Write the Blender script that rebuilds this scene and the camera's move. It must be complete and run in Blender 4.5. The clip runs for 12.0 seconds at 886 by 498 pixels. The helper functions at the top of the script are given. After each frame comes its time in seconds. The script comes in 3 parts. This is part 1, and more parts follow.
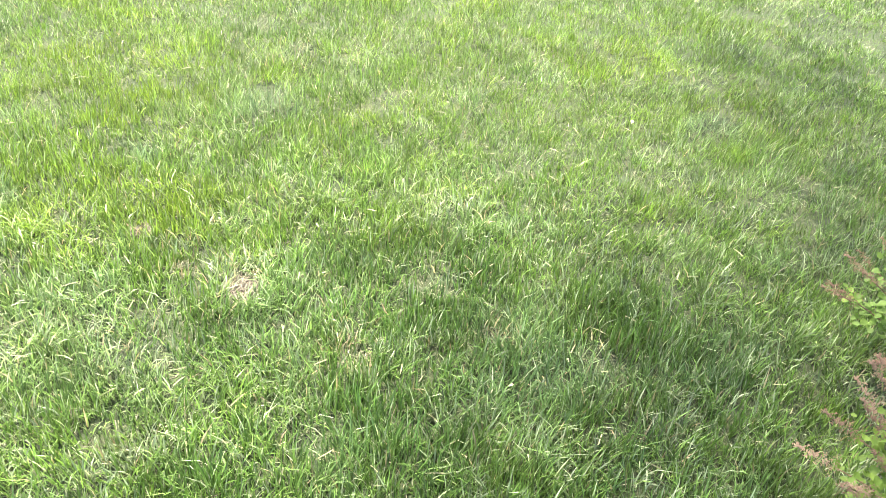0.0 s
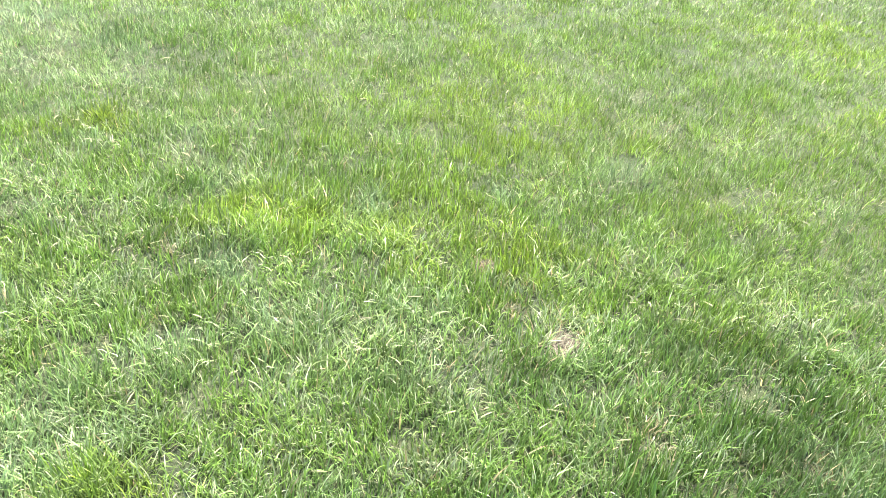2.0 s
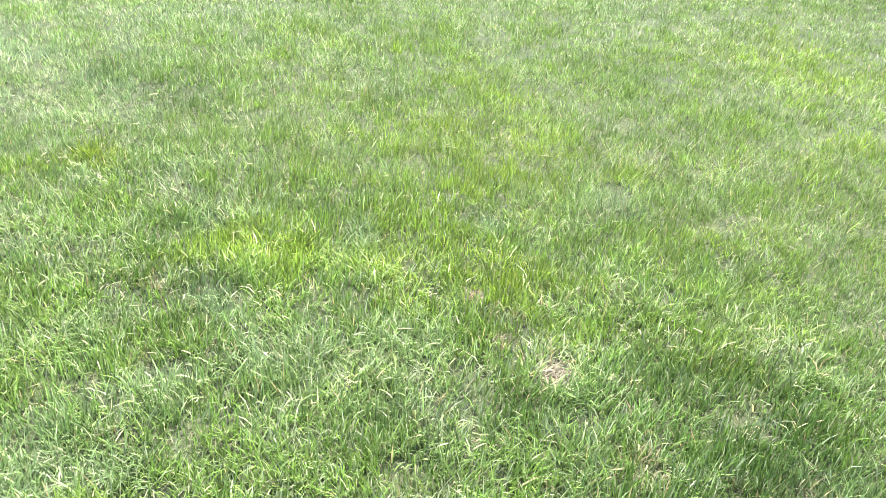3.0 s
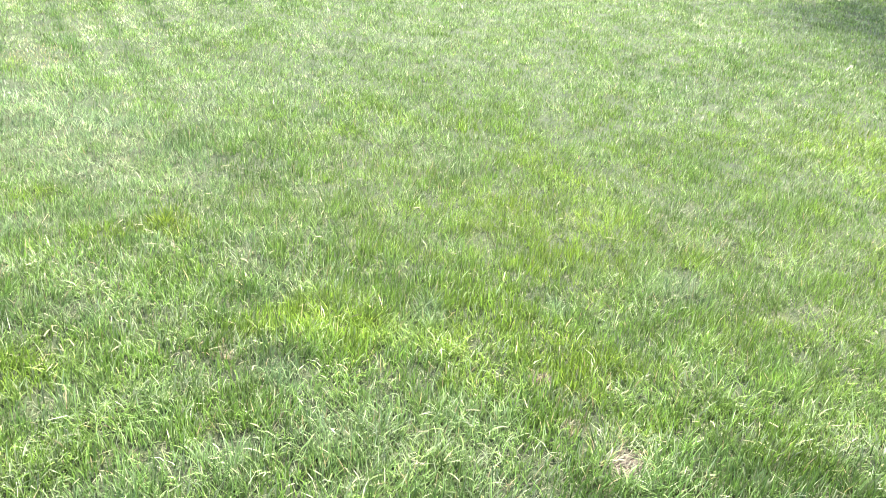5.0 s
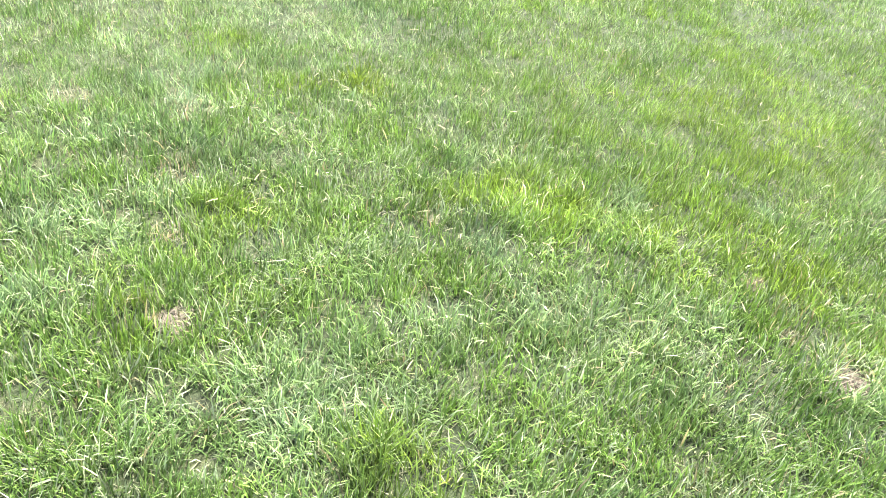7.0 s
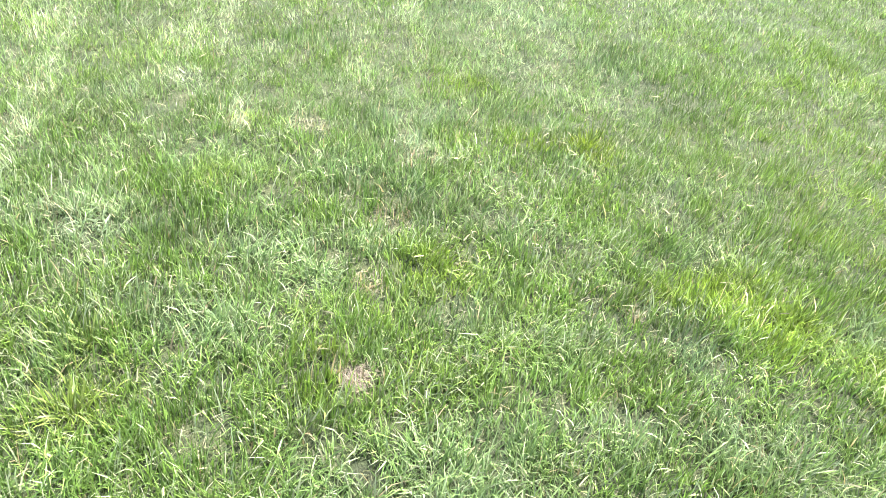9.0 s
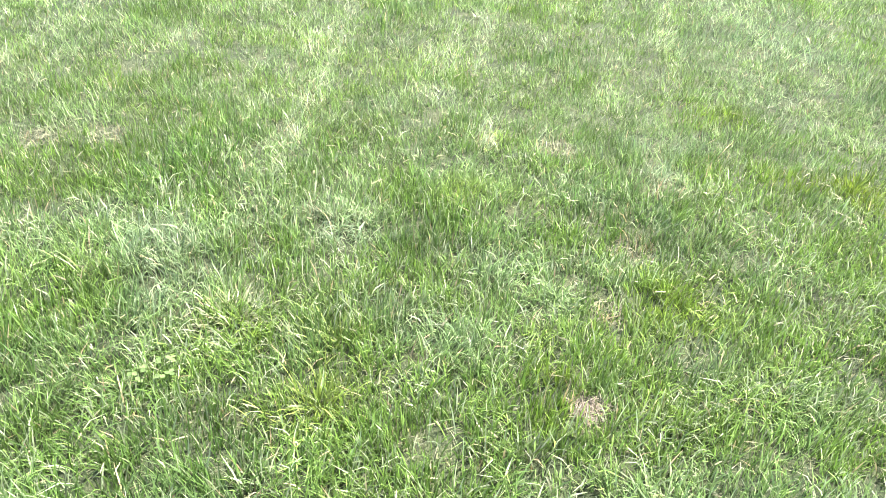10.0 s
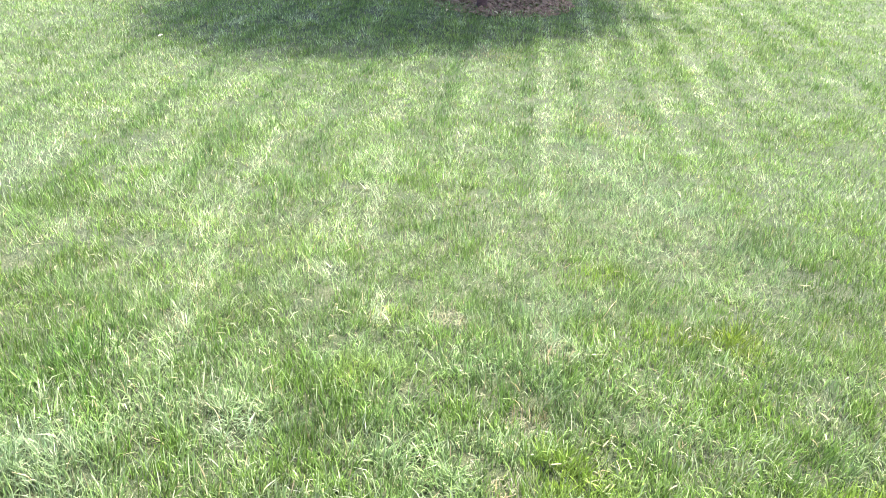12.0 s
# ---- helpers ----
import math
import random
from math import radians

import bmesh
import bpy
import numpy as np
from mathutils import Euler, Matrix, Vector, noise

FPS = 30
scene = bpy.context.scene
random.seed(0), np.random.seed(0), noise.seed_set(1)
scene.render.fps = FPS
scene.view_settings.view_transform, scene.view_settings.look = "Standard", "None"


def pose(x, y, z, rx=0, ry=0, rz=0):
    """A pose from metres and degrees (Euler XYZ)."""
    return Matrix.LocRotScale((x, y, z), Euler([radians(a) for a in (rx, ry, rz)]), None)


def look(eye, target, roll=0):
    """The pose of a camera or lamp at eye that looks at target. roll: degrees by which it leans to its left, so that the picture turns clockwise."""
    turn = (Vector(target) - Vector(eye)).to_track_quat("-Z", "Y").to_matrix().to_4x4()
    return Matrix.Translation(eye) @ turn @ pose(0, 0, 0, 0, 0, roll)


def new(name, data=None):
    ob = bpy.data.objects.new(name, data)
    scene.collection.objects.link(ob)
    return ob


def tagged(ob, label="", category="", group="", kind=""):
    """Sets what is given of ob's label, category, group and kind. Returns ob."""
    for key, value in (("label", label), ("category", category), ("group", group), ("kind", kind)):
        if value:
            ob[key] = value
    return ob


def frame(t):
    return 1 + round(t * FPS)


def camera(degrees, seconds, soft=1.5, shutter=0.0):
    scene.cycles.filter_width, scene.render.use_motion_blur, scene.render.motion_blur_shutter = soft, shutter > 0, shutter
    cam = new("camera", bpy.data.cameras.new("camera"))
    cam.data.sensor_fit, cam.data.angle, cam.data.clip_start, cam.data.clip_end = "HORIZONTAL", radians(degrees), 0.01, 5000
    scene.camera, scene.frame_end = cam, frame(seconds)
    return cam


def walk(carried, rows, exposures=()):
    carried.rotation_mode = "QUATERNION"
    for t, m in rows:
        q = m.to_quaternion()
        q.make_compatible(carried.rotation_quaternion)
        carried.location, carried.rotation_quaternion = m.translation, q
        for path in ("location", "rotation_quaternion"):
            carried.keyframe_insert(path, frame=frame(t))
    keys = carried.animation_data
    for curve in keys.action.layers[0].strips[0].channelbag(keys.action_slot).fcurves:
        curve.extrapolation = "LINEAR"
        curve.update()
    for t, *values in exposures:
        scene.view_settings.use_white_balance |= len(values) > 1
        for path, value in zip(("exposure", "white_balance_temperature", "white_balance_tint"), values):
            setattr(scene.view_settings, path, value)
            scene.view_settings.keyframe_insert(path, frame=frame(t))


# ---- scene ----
cam = camera(55.4, 12.0, 0.7)
PATH = [
    (0, (0.159, 0.556, 1.536), (0.122, 2.149, 0.326), 6.2),
    (0.5, (0.107, 0.544, 1.517), (-0.218, 2.059, 0.252), 7.2),
    (1, (0.084, 0.513, 1.518), (-0.491, 1.966, 0.27), 6.8),
    (1.5, (0.077, 0.506, 1.533), (-0.616, 1.957, 0.344), 6.4),
    (2, (0.075, 0.511, 1.537), (-0.667, 1.976, 0.396), 6.3),
    (2.5, (0.073, 0.514, 1.544), (-0.654, 2.008, 0.43), 6.0),
    (2.7, (0.078, 0.511, 1.541), (-0.651, 2.013, 0.44), 5.8),
    (4.5, (0.024, 0.51, 1.568), (-0.823, 2.041, 0.601), 5.5),
    (5, (-0.001, 0.481, 1.552), (-0.889, 2.005, 0.61), 5.7),
    (5.5, (-0.018, 0.455, 1.51), (-1.019, 1.838, 0.468), 6.4),
    (6, (-0.046, 0.439, 1.483), (-1.087, 1.72, 0.354), 6.9),
    (6.5, (-0.16, 0.407, 1.454), (-1.187, 1.699, 0.325), 7.3),
    (7, (-0.307, 0.318, 1.415), (-1.27, 1.621, 0.242), 9.0),
    (7.5, (-0.377, 0.271, 1.417), (-1.359, 1.551, 0.236), 9.6),
    (7.7, (-0.386, 0.287, 1.421), (-1.435, 1.503, 0.23), 10.2),
    (9.3, (-0.455, 0.439, 1.5), (-1.826, 1.268, 0.303), 7.2),
    (9.5, (-0.464, 0.418, 1.495), (-1.898, 1.133, 0.299), 5.6),
    (10, (-0.486, 0.371, 1.49), (-2.005, 0.865, 0.286), 3.7),
    (10.5, (-0.487, 0.364, 1.494), (-2.03, 0.764, 0.287), 3.5),
    (11, (-0.487, 0.408, 1.522), (-2.063, 0.903, 0.394), 3.4),
    (11.5, (-0.494, 0.45, 1.559), (-2.102, 1.106, 0.568), 3.2),
    (12, (-0.508, 0.456, 1.597), (-2.134, 1.182, 0.686), 3.0),
]
EXPOSURE = [(0.0, 2.88, 6950, 10), (1.5, 2.67, 6700, 10), (4.0, 2.67, 6600, 10), (7.5, 2.67, 6600, 12), (10.5, 2.56, 6500, 14), (12.0, 2.57, 6500, 14)]
walk(cam, [(t, look(eye, target, roll)) for t, eye, target, roll in PATH], EXPOSURE)

# ---- daylight: a high, slightly hazy sun ahead of the first view ----
SUN_HEIGHT, SUN_TURN = 66.0, -22.0
world = bpy.data.worlds.new("sky")
scene.world = world
world.use_nodes = True
wn = world.node_tree.nodes
sky = wn.new("ShaderNodeTexSky")
sky.sky_type, sky.sun_disc = "NISHITA", False
sky.air_density, sky.dust_density, sky.ozone_density = 1.0, 4.0, 0.7
sky.sun_elevation, sky.sun_rotation = radians(SUN_HEIGHT), radians(SUN_TURN)
world.node_tree.links.new(sky.outputs[0], wn["Background"].inputs[0])
wn["Background"].inputs[1].default_value = 0.15
sun = new("sun", bpy.data.lights.new("sun", "SUN"))
sun.data.energy, sun.data.angle, sun.data.color = 3.4, radians(4.0), (1.0, 0.94, 0.85)
sun_way = Vector((math.sin(radians(SUN_TURN)) * math.cos(radians(SUN_HEIGHT)), math.cos(radians(SUN_TURN)) * math.cos(radians(SUN_HEIGHT)), math.sin(radians(SUN_HEIGHT))))
sun.matrix_world = look(20 * sun_way, (0, 0, 0))


# ---- materials ----
class Nodes:
    """Short hand for a node material."""

    def __init__(self, name):
        self.mat = bpy.data.materials.new(name)
        self.mat.use_nodes = True
        self.tree = self.mat.node_tree
        self.bsdf = self.tree.nodes["Principled BSDF"]
        self.out = self.tree.nodes["Material Output"]

    def add(self, kind, **values):
        n = self.tree.nodes.new(kind)
        for key, value in values.items():
            n.inputs[key].default_value = value
        return n

    def link(self, a, b):
        self.tree.links.new(a, b)

    def noise(self, scale, detail=4.0, rough=0.6):
        n = self.add("ShaderNodeTexNoise", Scale=scale, Detail=detail, Roughness=rough)
        g = self.add("ShaderNodeNewGeometry")
        self.link(g.outputs["Position"], n.inputs["Vector"])
        return n.outputs[0]

    def ramp(self, factor, *stops):
        n = self.add("ShaderNodeValToRGB")
        e = n.color_ramp.elements
        while len(e) < len(stops):
            e.new(0.5)
        for slot, (at, colour) in zip(e, stops):
            slot.position, slot.color = at, (*colour, 1)
        self.link(factor, n.inputs[0])
        return n.outputs[0]

    def mix(self, factor, a, b, blend="MIX"):
        n = self.tree.nodes.new("ShaderNodeMix")
        n.data_type, n.blend_type = "RGBA", blend
        for socket, value in ((n.inputs[0], factor), (n.inputs[6], a), (n.inputs[7], b)):
            if isinstance(value, (int, float)):
                socket.default_value = value
            elif isinstance(value, tuple):
                socket.default_value = (*value, 1)
            else:
                self.link(value, socket)
        return n.outputs[2]

    def bump(self, height, strength, distance):
        n = self.add("ShaderNodeBump", Strength=strength, Distance=distance)
        self.link(height, n.inputs["Height"])
        self.link(n.outputs[0], self.bsdf.inputs["Normal"])


def leafy(name, colour_of, rough, through_share, gain=1.5, specular=0.5):
    """A leaf: glossy skin, and light that comes through it from behind."""
    m = Nodes(name)
    colour = colour_of(m)
    m.link(colour, m.bsdf.inputs["Base Color"])
    m.bsdf.inputs["Roughness"].default_value = rough
    m.bsdf.inputs["Specular IOR Level"].default_value = specular
    back = m.add("ShaderNodeBsdfTranslucent")
    m.link(m.mix(1.0, colour, (gain * 0.95, gain * 1.0, gain * 0.8), "MULTIPLY"), back.inputs[0])
    both = m.add("ShaderNodeMixShader")
    both.inputs[0].default_value = through_share
    m.link(m.bsdf.outputs[0], both.inputs[1])
    m.link(back.outputs[0], both.inputs[2])
    m.link(both.outputs[0], m.out.inputs[0])
    return m.mat


def tone_of(m):
    """The colour that each blade carries, with fine streaks along it and a change from blade to blade."""
    tone = m.add("ShaderNodeVertexColor")
    tone.layer_name = "tone"
    g = m.add("ShaderNodeNewGeometry")
    each = m.ramp(g.outputs["Random Per Island"], (0.0, (0.5, 0.55, 0.55)), (0.5, (0.96, 0.97, 0.96)), (1.0, (1.45, 1.42, 1.46)))
    fine = m.ramp(m.noise(160.0, 2.0), (0.3, (0.86, 0.86, 0.86)), (0.7, (1.12, 1.12, 1.12)))
    return m.mix(1.0, m.mix(1.0, tone.outputs[0], each, "MULTIPLY"), fine, "MULTIPLY")


GRASS = leafy("grass_blade", tone_of, 0.39, 0.28, 1.45, 0.4)
STRAW = leafy("dry_grass", tone_of, 0.7, 0.18, 1.2, 0.3)


def soil_material():
    m = Nodes("lawn_soil")
    base = m.ramp(m.noise(9.0, 8.0), (0.3, (0.014, 0.022, 0.008)), (0.5, (0.026, 0.042, 0.014)), (0.68, (0.046, 0.056, 0.024)))
    wide = m.ramp(m.noise(0.35, 3.0), (0.35, (0.8, 0.85, 0.8)), (0.65, (1.2, 1.15, 1.1)))
    m.link(m.mix(1.0, base, wide, "MULTIPLY"), m.bsdf.inputs["Base Color"])
    m.bsdf.inputs["Roughness"].default_value = 0.95
    m.bump(m.noise(60.0, 6.0), 0.8, 0.02)
    return m.mat


def crumb_material(name, dark, light, scale=70.0):
    m = Nodes(name)
    fine = m.ramp(m.noise(scale, 8.0), (0.32, dark), (0.7, light))
    wide = m.ramp(m.noise(8.0, 3.0), (0.35, (0.75, 0.75, 0.75)), (0.7, (1.2, 1.15, 1.1)))
    m.link(m.mix(1.0, fine, wide, "MULTIPLY"), m.bsdf.inputs["Base Color"])
    m.bsdf.inputs["Roughness"].default_value = 0.95
    m.bump(m.noise(scale * 1.3, 6.0), 0.9, 0.01)
    return m.mat


SOIL = soil_material()
BARE = crumb_material("bare_soil", (0.04, 0.03, 0.022), (0.125, 0.098, 0.07))
MULCH = crumb_material("bark_mulch", (0.08, 0.05, 0.036), (0.3, 0.2, 0.15), 40.0)
BARK = crumb_material("plum_bark", (0.035, 0.02, 0.022), (0.12, 0.07, 0.075), 30.0)
TWIG = crumb_material("shrub_twig", (0.1, 0.06, 0.035), (0.3, 0.2, 0.13), 120.0)


def random_green(dark, light):
    def colour(m):
        info = m.add("ShaderNodeObjectInfo")
        fine = m.ramp(m.noise(90.0, 3.0), (0.3, (0.85, 0.85, 0.85)), (0.7, (1.12, 1.12, 1.12)))
        return m.mix(1.0, m.ramp(info.outputs["Random"], (0.0, dark), (1.0, light)), fine, "MULTIPLY")
    return colour


def island_green(dark, light):
    def colour(m):
        g = m.add("ShaderNodeNewGeometry")
        return m.ramp(g.outputs["Random Per Island"], (0.0, dark), (1.0, light))
    return colour


SHRUB_LEAF = leafy("shrub_leaf", random_green((0.09, 0.16, 0.03), (0.19, 0.28, 0.05)), 0.6, 0.35, 1.4, 0.3)
WEED_LEAF = leafy("weed_leaf", random_green((0.085, 0.14, 0.045), (0.13, 0.19, 0.07)), 0.7, 0.3, 1.2, 0.2)
CROWN_LEAF = leafy("crown_leaf", island_green((0.03, 0.05, 0.02), (0.08, 0.1, 0.04)), 0.5, 0.25)
SPENT = leafy("spent_flower", random_green((0.19, 0.12, 0.085), (0.32, 0.22, 0.16)), 0.9, 0.2, 1.2, 0.2)
DRY_LEAF = leafy("dry_leaf", random_green((0.4, 0.32, 0.2), (0.62, 0.56, 0.42)), 0.7, 0.2)


# ---- small builders ----
def mesh_of(name, verts, faces, material, smooth=False):
    me = bpy.data.meshes.new(name)
    me.from_pydata([tuple(v) for v in verts], [], faces)
    me.materials.append(material)
    if smooth:
        me.shade_smooth()
    return me


def part(name, data, material, parent, label=""):
    """Links a bmesh or a mesh as one object under a thing or a part."""
    if isinstance(data, bmesh.types.BMesh):
        me = bpy.data.meshes.new(name)
        data.to_mesh(me)
        data.free()
        me.materials.append(material)
        me.shade_smooth()
        data = me
    ob = new(name, data)
    ob.parent = parent
    return tagged(ob, label=label) if label else ob


def tube(points, radii, sides=8):
    """Rings along a bent line: vertices and faces, with a closed end."""
    verts, faces = [], []
    for k, (p, r) in enumerate(zip(points, radii)):
        p = Vector(p)
        a, b = Vector(points[max(k - 1, 0)]), Vector(points[min(k + 1, len(points) - 1)])
        turn = (b - a).to_track_quat("Z", "Y").to_matrix()
        for n in range(sides):
            w = 2 * math.pi * n / sides
            verts.append(p + turn @ Vector((r * math.cos(w), r * math.sin(w), 0)))
        if k:
            for n in range(sides):
                o, q = (k - 1) * sides, (n + 1) % sides
                faces.append((o + n, o + q, o + sides + q, o + sides + n))
    faces.append(tuple(range(len(verts) - sides, len(verts))))
    faces.append(tuple(reversed(range(sides))))
    return verts, faces


# ---- the lie of the land ----
TABLE = np.random.RandomState(11).rand(256, 256)


def rough(x, y, size, seed=0):
    """Smooth noise from 0 to 1, with hills about size metres wide."""
    x, y = np.asarray(x) / size + 37.1 * seed + 100, np.asarray(y) / size + 17.3 * seed + 100
    i, j = np.floor(x).astype(int), np.floor(y).astype(int)
    u, v = x - i, y - j
    u, v = u * u * (3 - 2 * u), v * v * (3 - 2 * v)
    i, j, i2, j2 = i % 256, j % 256, (i + 1) % 256, (j + 1) % 256
    return (TABLE[i, j] * (1 - u) + TABLE[i2, j] * u) * (1 - v) + (TABLE[i, j2] * (1 - u) + TABLE[i2, j2] * u) * v


def level(x, y):
    """Height of the ground."""
    near = np.exp(-((np.asarray(x) ** 2 + np.asarray(y) ** 2) / 900.0))
    return near * (0.03 * (rough(x, y, 1.1, 1) - 0.5) + 0.016 * (rough(x, y, 0.31, 2) - 0.5))


def make_ground():
    s = np.linspace(-1, 1, 321)
    line = 6.0 * np.sinh(s * 6.3)
    line = np.sign(line) * np.abs(line)
    gx, gy = np.meshgrid(line, line, indexing="ij")
    gz = level(gx, gy)
    n = len(line)
    me = bpy.data.meshes.new("ground")
    me.vertices.add(n * n)
    me.vertices.foreach_set("co", np.stack([gx, gy, gz], -1).astype(np.float32).ravel())
    a = (np.arange(n - 1)[:, None] * n + np.arange(n - 1)[None]).ravel()
    quads = np.stack([a, a + n, a + n + 1, a + 1], -1).astype(np.int32)
    me.loops.add(quads.size)
    me.loops.foreach_set("vertex_index", quads.ravel())
    me.polygons.add(len(quads))
    me.polygons.foreach_set("loop_start", np.arange(0, quads.size, 4, dtype=np.int32))
    me.update(calc_edges=True)
    me.materials.append(SOIL)
    me.shade_smooth()
    return tagged(new("ground", me), "dark soil and matted green thatch under the lawn", "ground", kind="structure")


ground = make_ground()

# ---- the lawn's patches, some painting shade or haze: place, half-widths, turn in degrees, strength ----
Patch = lambda x, y, a, b, turn=0, k=1.0: (x, y, a, b, radians(turn), k)
LIME_A = [
    Patch(-1.65, 3.13, 0.57, 0.22, 28, 0.6), Patch(-1.44, 2.41, 0.27, 0.26, 25, 0.6), Patch(-1.58, 3.32, 0.27, 0.10, 30, 0.8),
    Patch(-0.74, 2.65, 0.19, 0.09, 26, 0.6), Patch(0.84, 4.05, 0.18, 0.21, 27, 0.7), Patch(-0.53, 5.21, 0.64, 0.41, 43, 0.6),
    Patch(-1.14, 3.52, 0.31, 0.19, 42, 0.5), Patch(-1.71, 3.16, 0.50, 0.19, 42, 0.4), Patch(-1.21, 3.39, 0.61, 0.30, 55, 0.4),
    Patch(-1.43, 2.31, 0.19, 0.12, 38, 1), Patch(-0.90, 2.35, 0.15, 0.09, 36, 0.9), Patch(-0.67, 2.69, 0.07, 0.08, 39, 0.9),
    Patch(-1.49, 3.56, 0.20, 0.12, 40, 1), Patch(-1.09, 3.53, 0.25, 0.12, 39, 0.8), Patch(-1.66, 2.90, 0.15, 0.13, 38, 0.7),
]
LIME_B = [
    Patch(-1.43, 2.92, 0.12, 0.05, 39, 0.7), Patch(-0.27, 3.26, 0.12, 0.07, 38, 0.8), Patch(-0.57, 3.77, 0.09, 0.08, 40, 0.7),
    Patch(-0.21, 5.62, 0.37, 0.45, 42, 0.9), Patch(0.08, 4.53, 0.22, 0.12, 40, 0.9), Patch(-1.55, 2.14, 0.11, 0.08, 38, 0.6),
    Patch(-0.43, 2.44, 0.29, 0.05, 35, 0.35), Patch(-1.46, 2.37, 0.21, 0.15, 55, 1), Patch(-0.76, 2.52, 0.22, 0.14, 52, 0.9),
    Patch(-1.09, 3.60, 0.20, 0.16, 56, 1), Patch(-1.55, 3.50, 0.16, 0.09, 59, 0.9), Patch(-2.34, 2.44, 0.07, 0.08, 54, 1),
    Patch(-1.06, 1.25, 0.06, 0.07, 46, 1), Patch(-1.87, 1.55, 0.17, 0.11, 53, 0.7), Patch(-1.88, 1.06, 0.06, 0.09, 50, 0.6),
]
LIME_C = [
    Patch(-2.70, 1.10, 0.04, 0.05, 58, 0.9), Patch(-1.17, 2.37, 0.25, 0.11, 54, 0.5), Patch(-1.91, 1.53, 0.14, 0.16, 79, 0.9),
    Patch(-1.79, 1.07, 0.10, 0.06, 79, 0.8), Patch(-2.63, 1.12, 0.08, 0.07, 82, 0.9), Patch(-2.91, 1.32, 0.08, 0.07, 82, 1),
    Patch(-2.12, 0.40, 0.06, 0.05, 82, 0.5), Patch(-1.83, 0.56, 0.06, 0.05, 79, 0.6), Patch(-2.96, 2.27, 0.11, 0.10, 82, 0.7),
    Patch(-3.63, 1.12, 0.18, 0.08, 83, 0.6), Patch(-3.61, 0.03, 0.04, 0.06, 79, 0.8), Patch(-1.68, 0.74, 0.06, 0.05, 79, 0.5),
    Patch(-3.68, 1.15, 0.11, 0.06, 74, 0.8), Patch(-2.42, 2.33, 0.16, 0.06, 71, 0.8), Patch(-1.99, 1.47, 0.12, 0.11, 70, 0.6),
]
LIME_D = [
    Patch(-4.48, 3.23, 0.17, 0.11, 76, 0.7), Patch(-0.94, 3.76, 0.30, 0.10, 16, 0.8), Patch(-1.46, 3.42, 0.20, 0.31, 16, 0.6),
    Patch(-0.41, 3.17, 0.16, 0.08, 15, 0.7), Patch(-0.95, 2.39, 0.13, 0.08, 12, 0.8), Patch(-0.73, 2.64, 0.13, 0.09, 12, 0.7),
    Patch(0.77, 4.12, 0.14, 0.12, 16, 0.7), Patch(1.51, 4.61, 0.15, 0.13, 17, 0.6), Patch(-0.89, 1.99, 0.04, 0.11, 12, 0.6),
]
LIME = LIME_A + LIME_B + LIME_C + LIME_D
DEEP_A = [
    Patch(-2.92, 0.29, 0.13, 0.09, 72, 1), Patch(-3.56, 1.89, 0.13, 0.11, 73, 0.9), Patch(-2.90, 3.02, 0.14, 0.15, 73, 0.9),
    Patch(-2.47, 3.04, 0.14, 0.11, 73, 0.8), Patch(-2.91, 2.98, 0.17, 0.14, 43, 0.8), Patch(-2.45, 3.10, 0.08, 0.08, 41, 0.9),
    Patch(-0.56, 4.24, 0.05, 0.09, 40, 0.6), Patch(-0.08, 2.24, 0.08, 0.05, 35, 0.8), Patch(-0.01, 2.53, 0.13, 0.08, 35, 0.5),
    Patch(-1.45, 2.12, 0.04, 0.07, 34, 0.6), Patch(-1.41, 2.12, 0.10, 0.06, 53, 0.8), Patch(-1.76, 2.12, 0.04, 0.05, 52, 0.7),
    Patch(-1.75, 1.57, 0.07, 0.05, 52, 0.6), Patch(-0.71, 1.80, 0.09, 0.05, 49, 0.7), Patch(-2.48, 1.55, 0.14, 0.22, 82, 0.6),
]
DEEP_B = [
    Patch(-2.94, 0.30, 0.13, 0.06, 81, 1), Patch(-1.77, 1.39, 0.07, 0.05, 80, 0.7), Patch(-2.29, -0.26, 0.08, 0.08, 82, 0.6),
    Patch(-2.91, 3.11, 0.15, 0.15, 48, 0.8), Patch(-2.46, 3.10, 0.10, 0.07, 44, 0.9), Patch(-0.74, 4.10, 0.29, 0.31, 44, 0.5),
    Patch(-1.58, 5.93, 0.26, 0.47, 50, 0.7), Patch(-1.20, 6.82, 0.37, 0.49, 50, 0.6), Patch(-0.13, 2.19, 0.11, 0.05, 10, 0.9),
    Patch(0.50, 2.06, 0.10, 0.05, 10, 0.8), Patch(-0.23, 1.67, 0.08, 0.05, 8, 0.8), Patch(0.07, 1.74, 0.06, 0.07, 9, 0.7),
    # the 1.47 and 0.65 patches also paint soft shade at the right
    Patch(1.47, 3.17, 0.19, 0.37, 13, 0.5), Patch(0.49, 1.93, 0.06, 0.05, 9, 0.8), Patch(0.65, 2.13, 0.41, 0.40, 10, 0.55),
]
DEEP = DEEP_A + DEEP_B
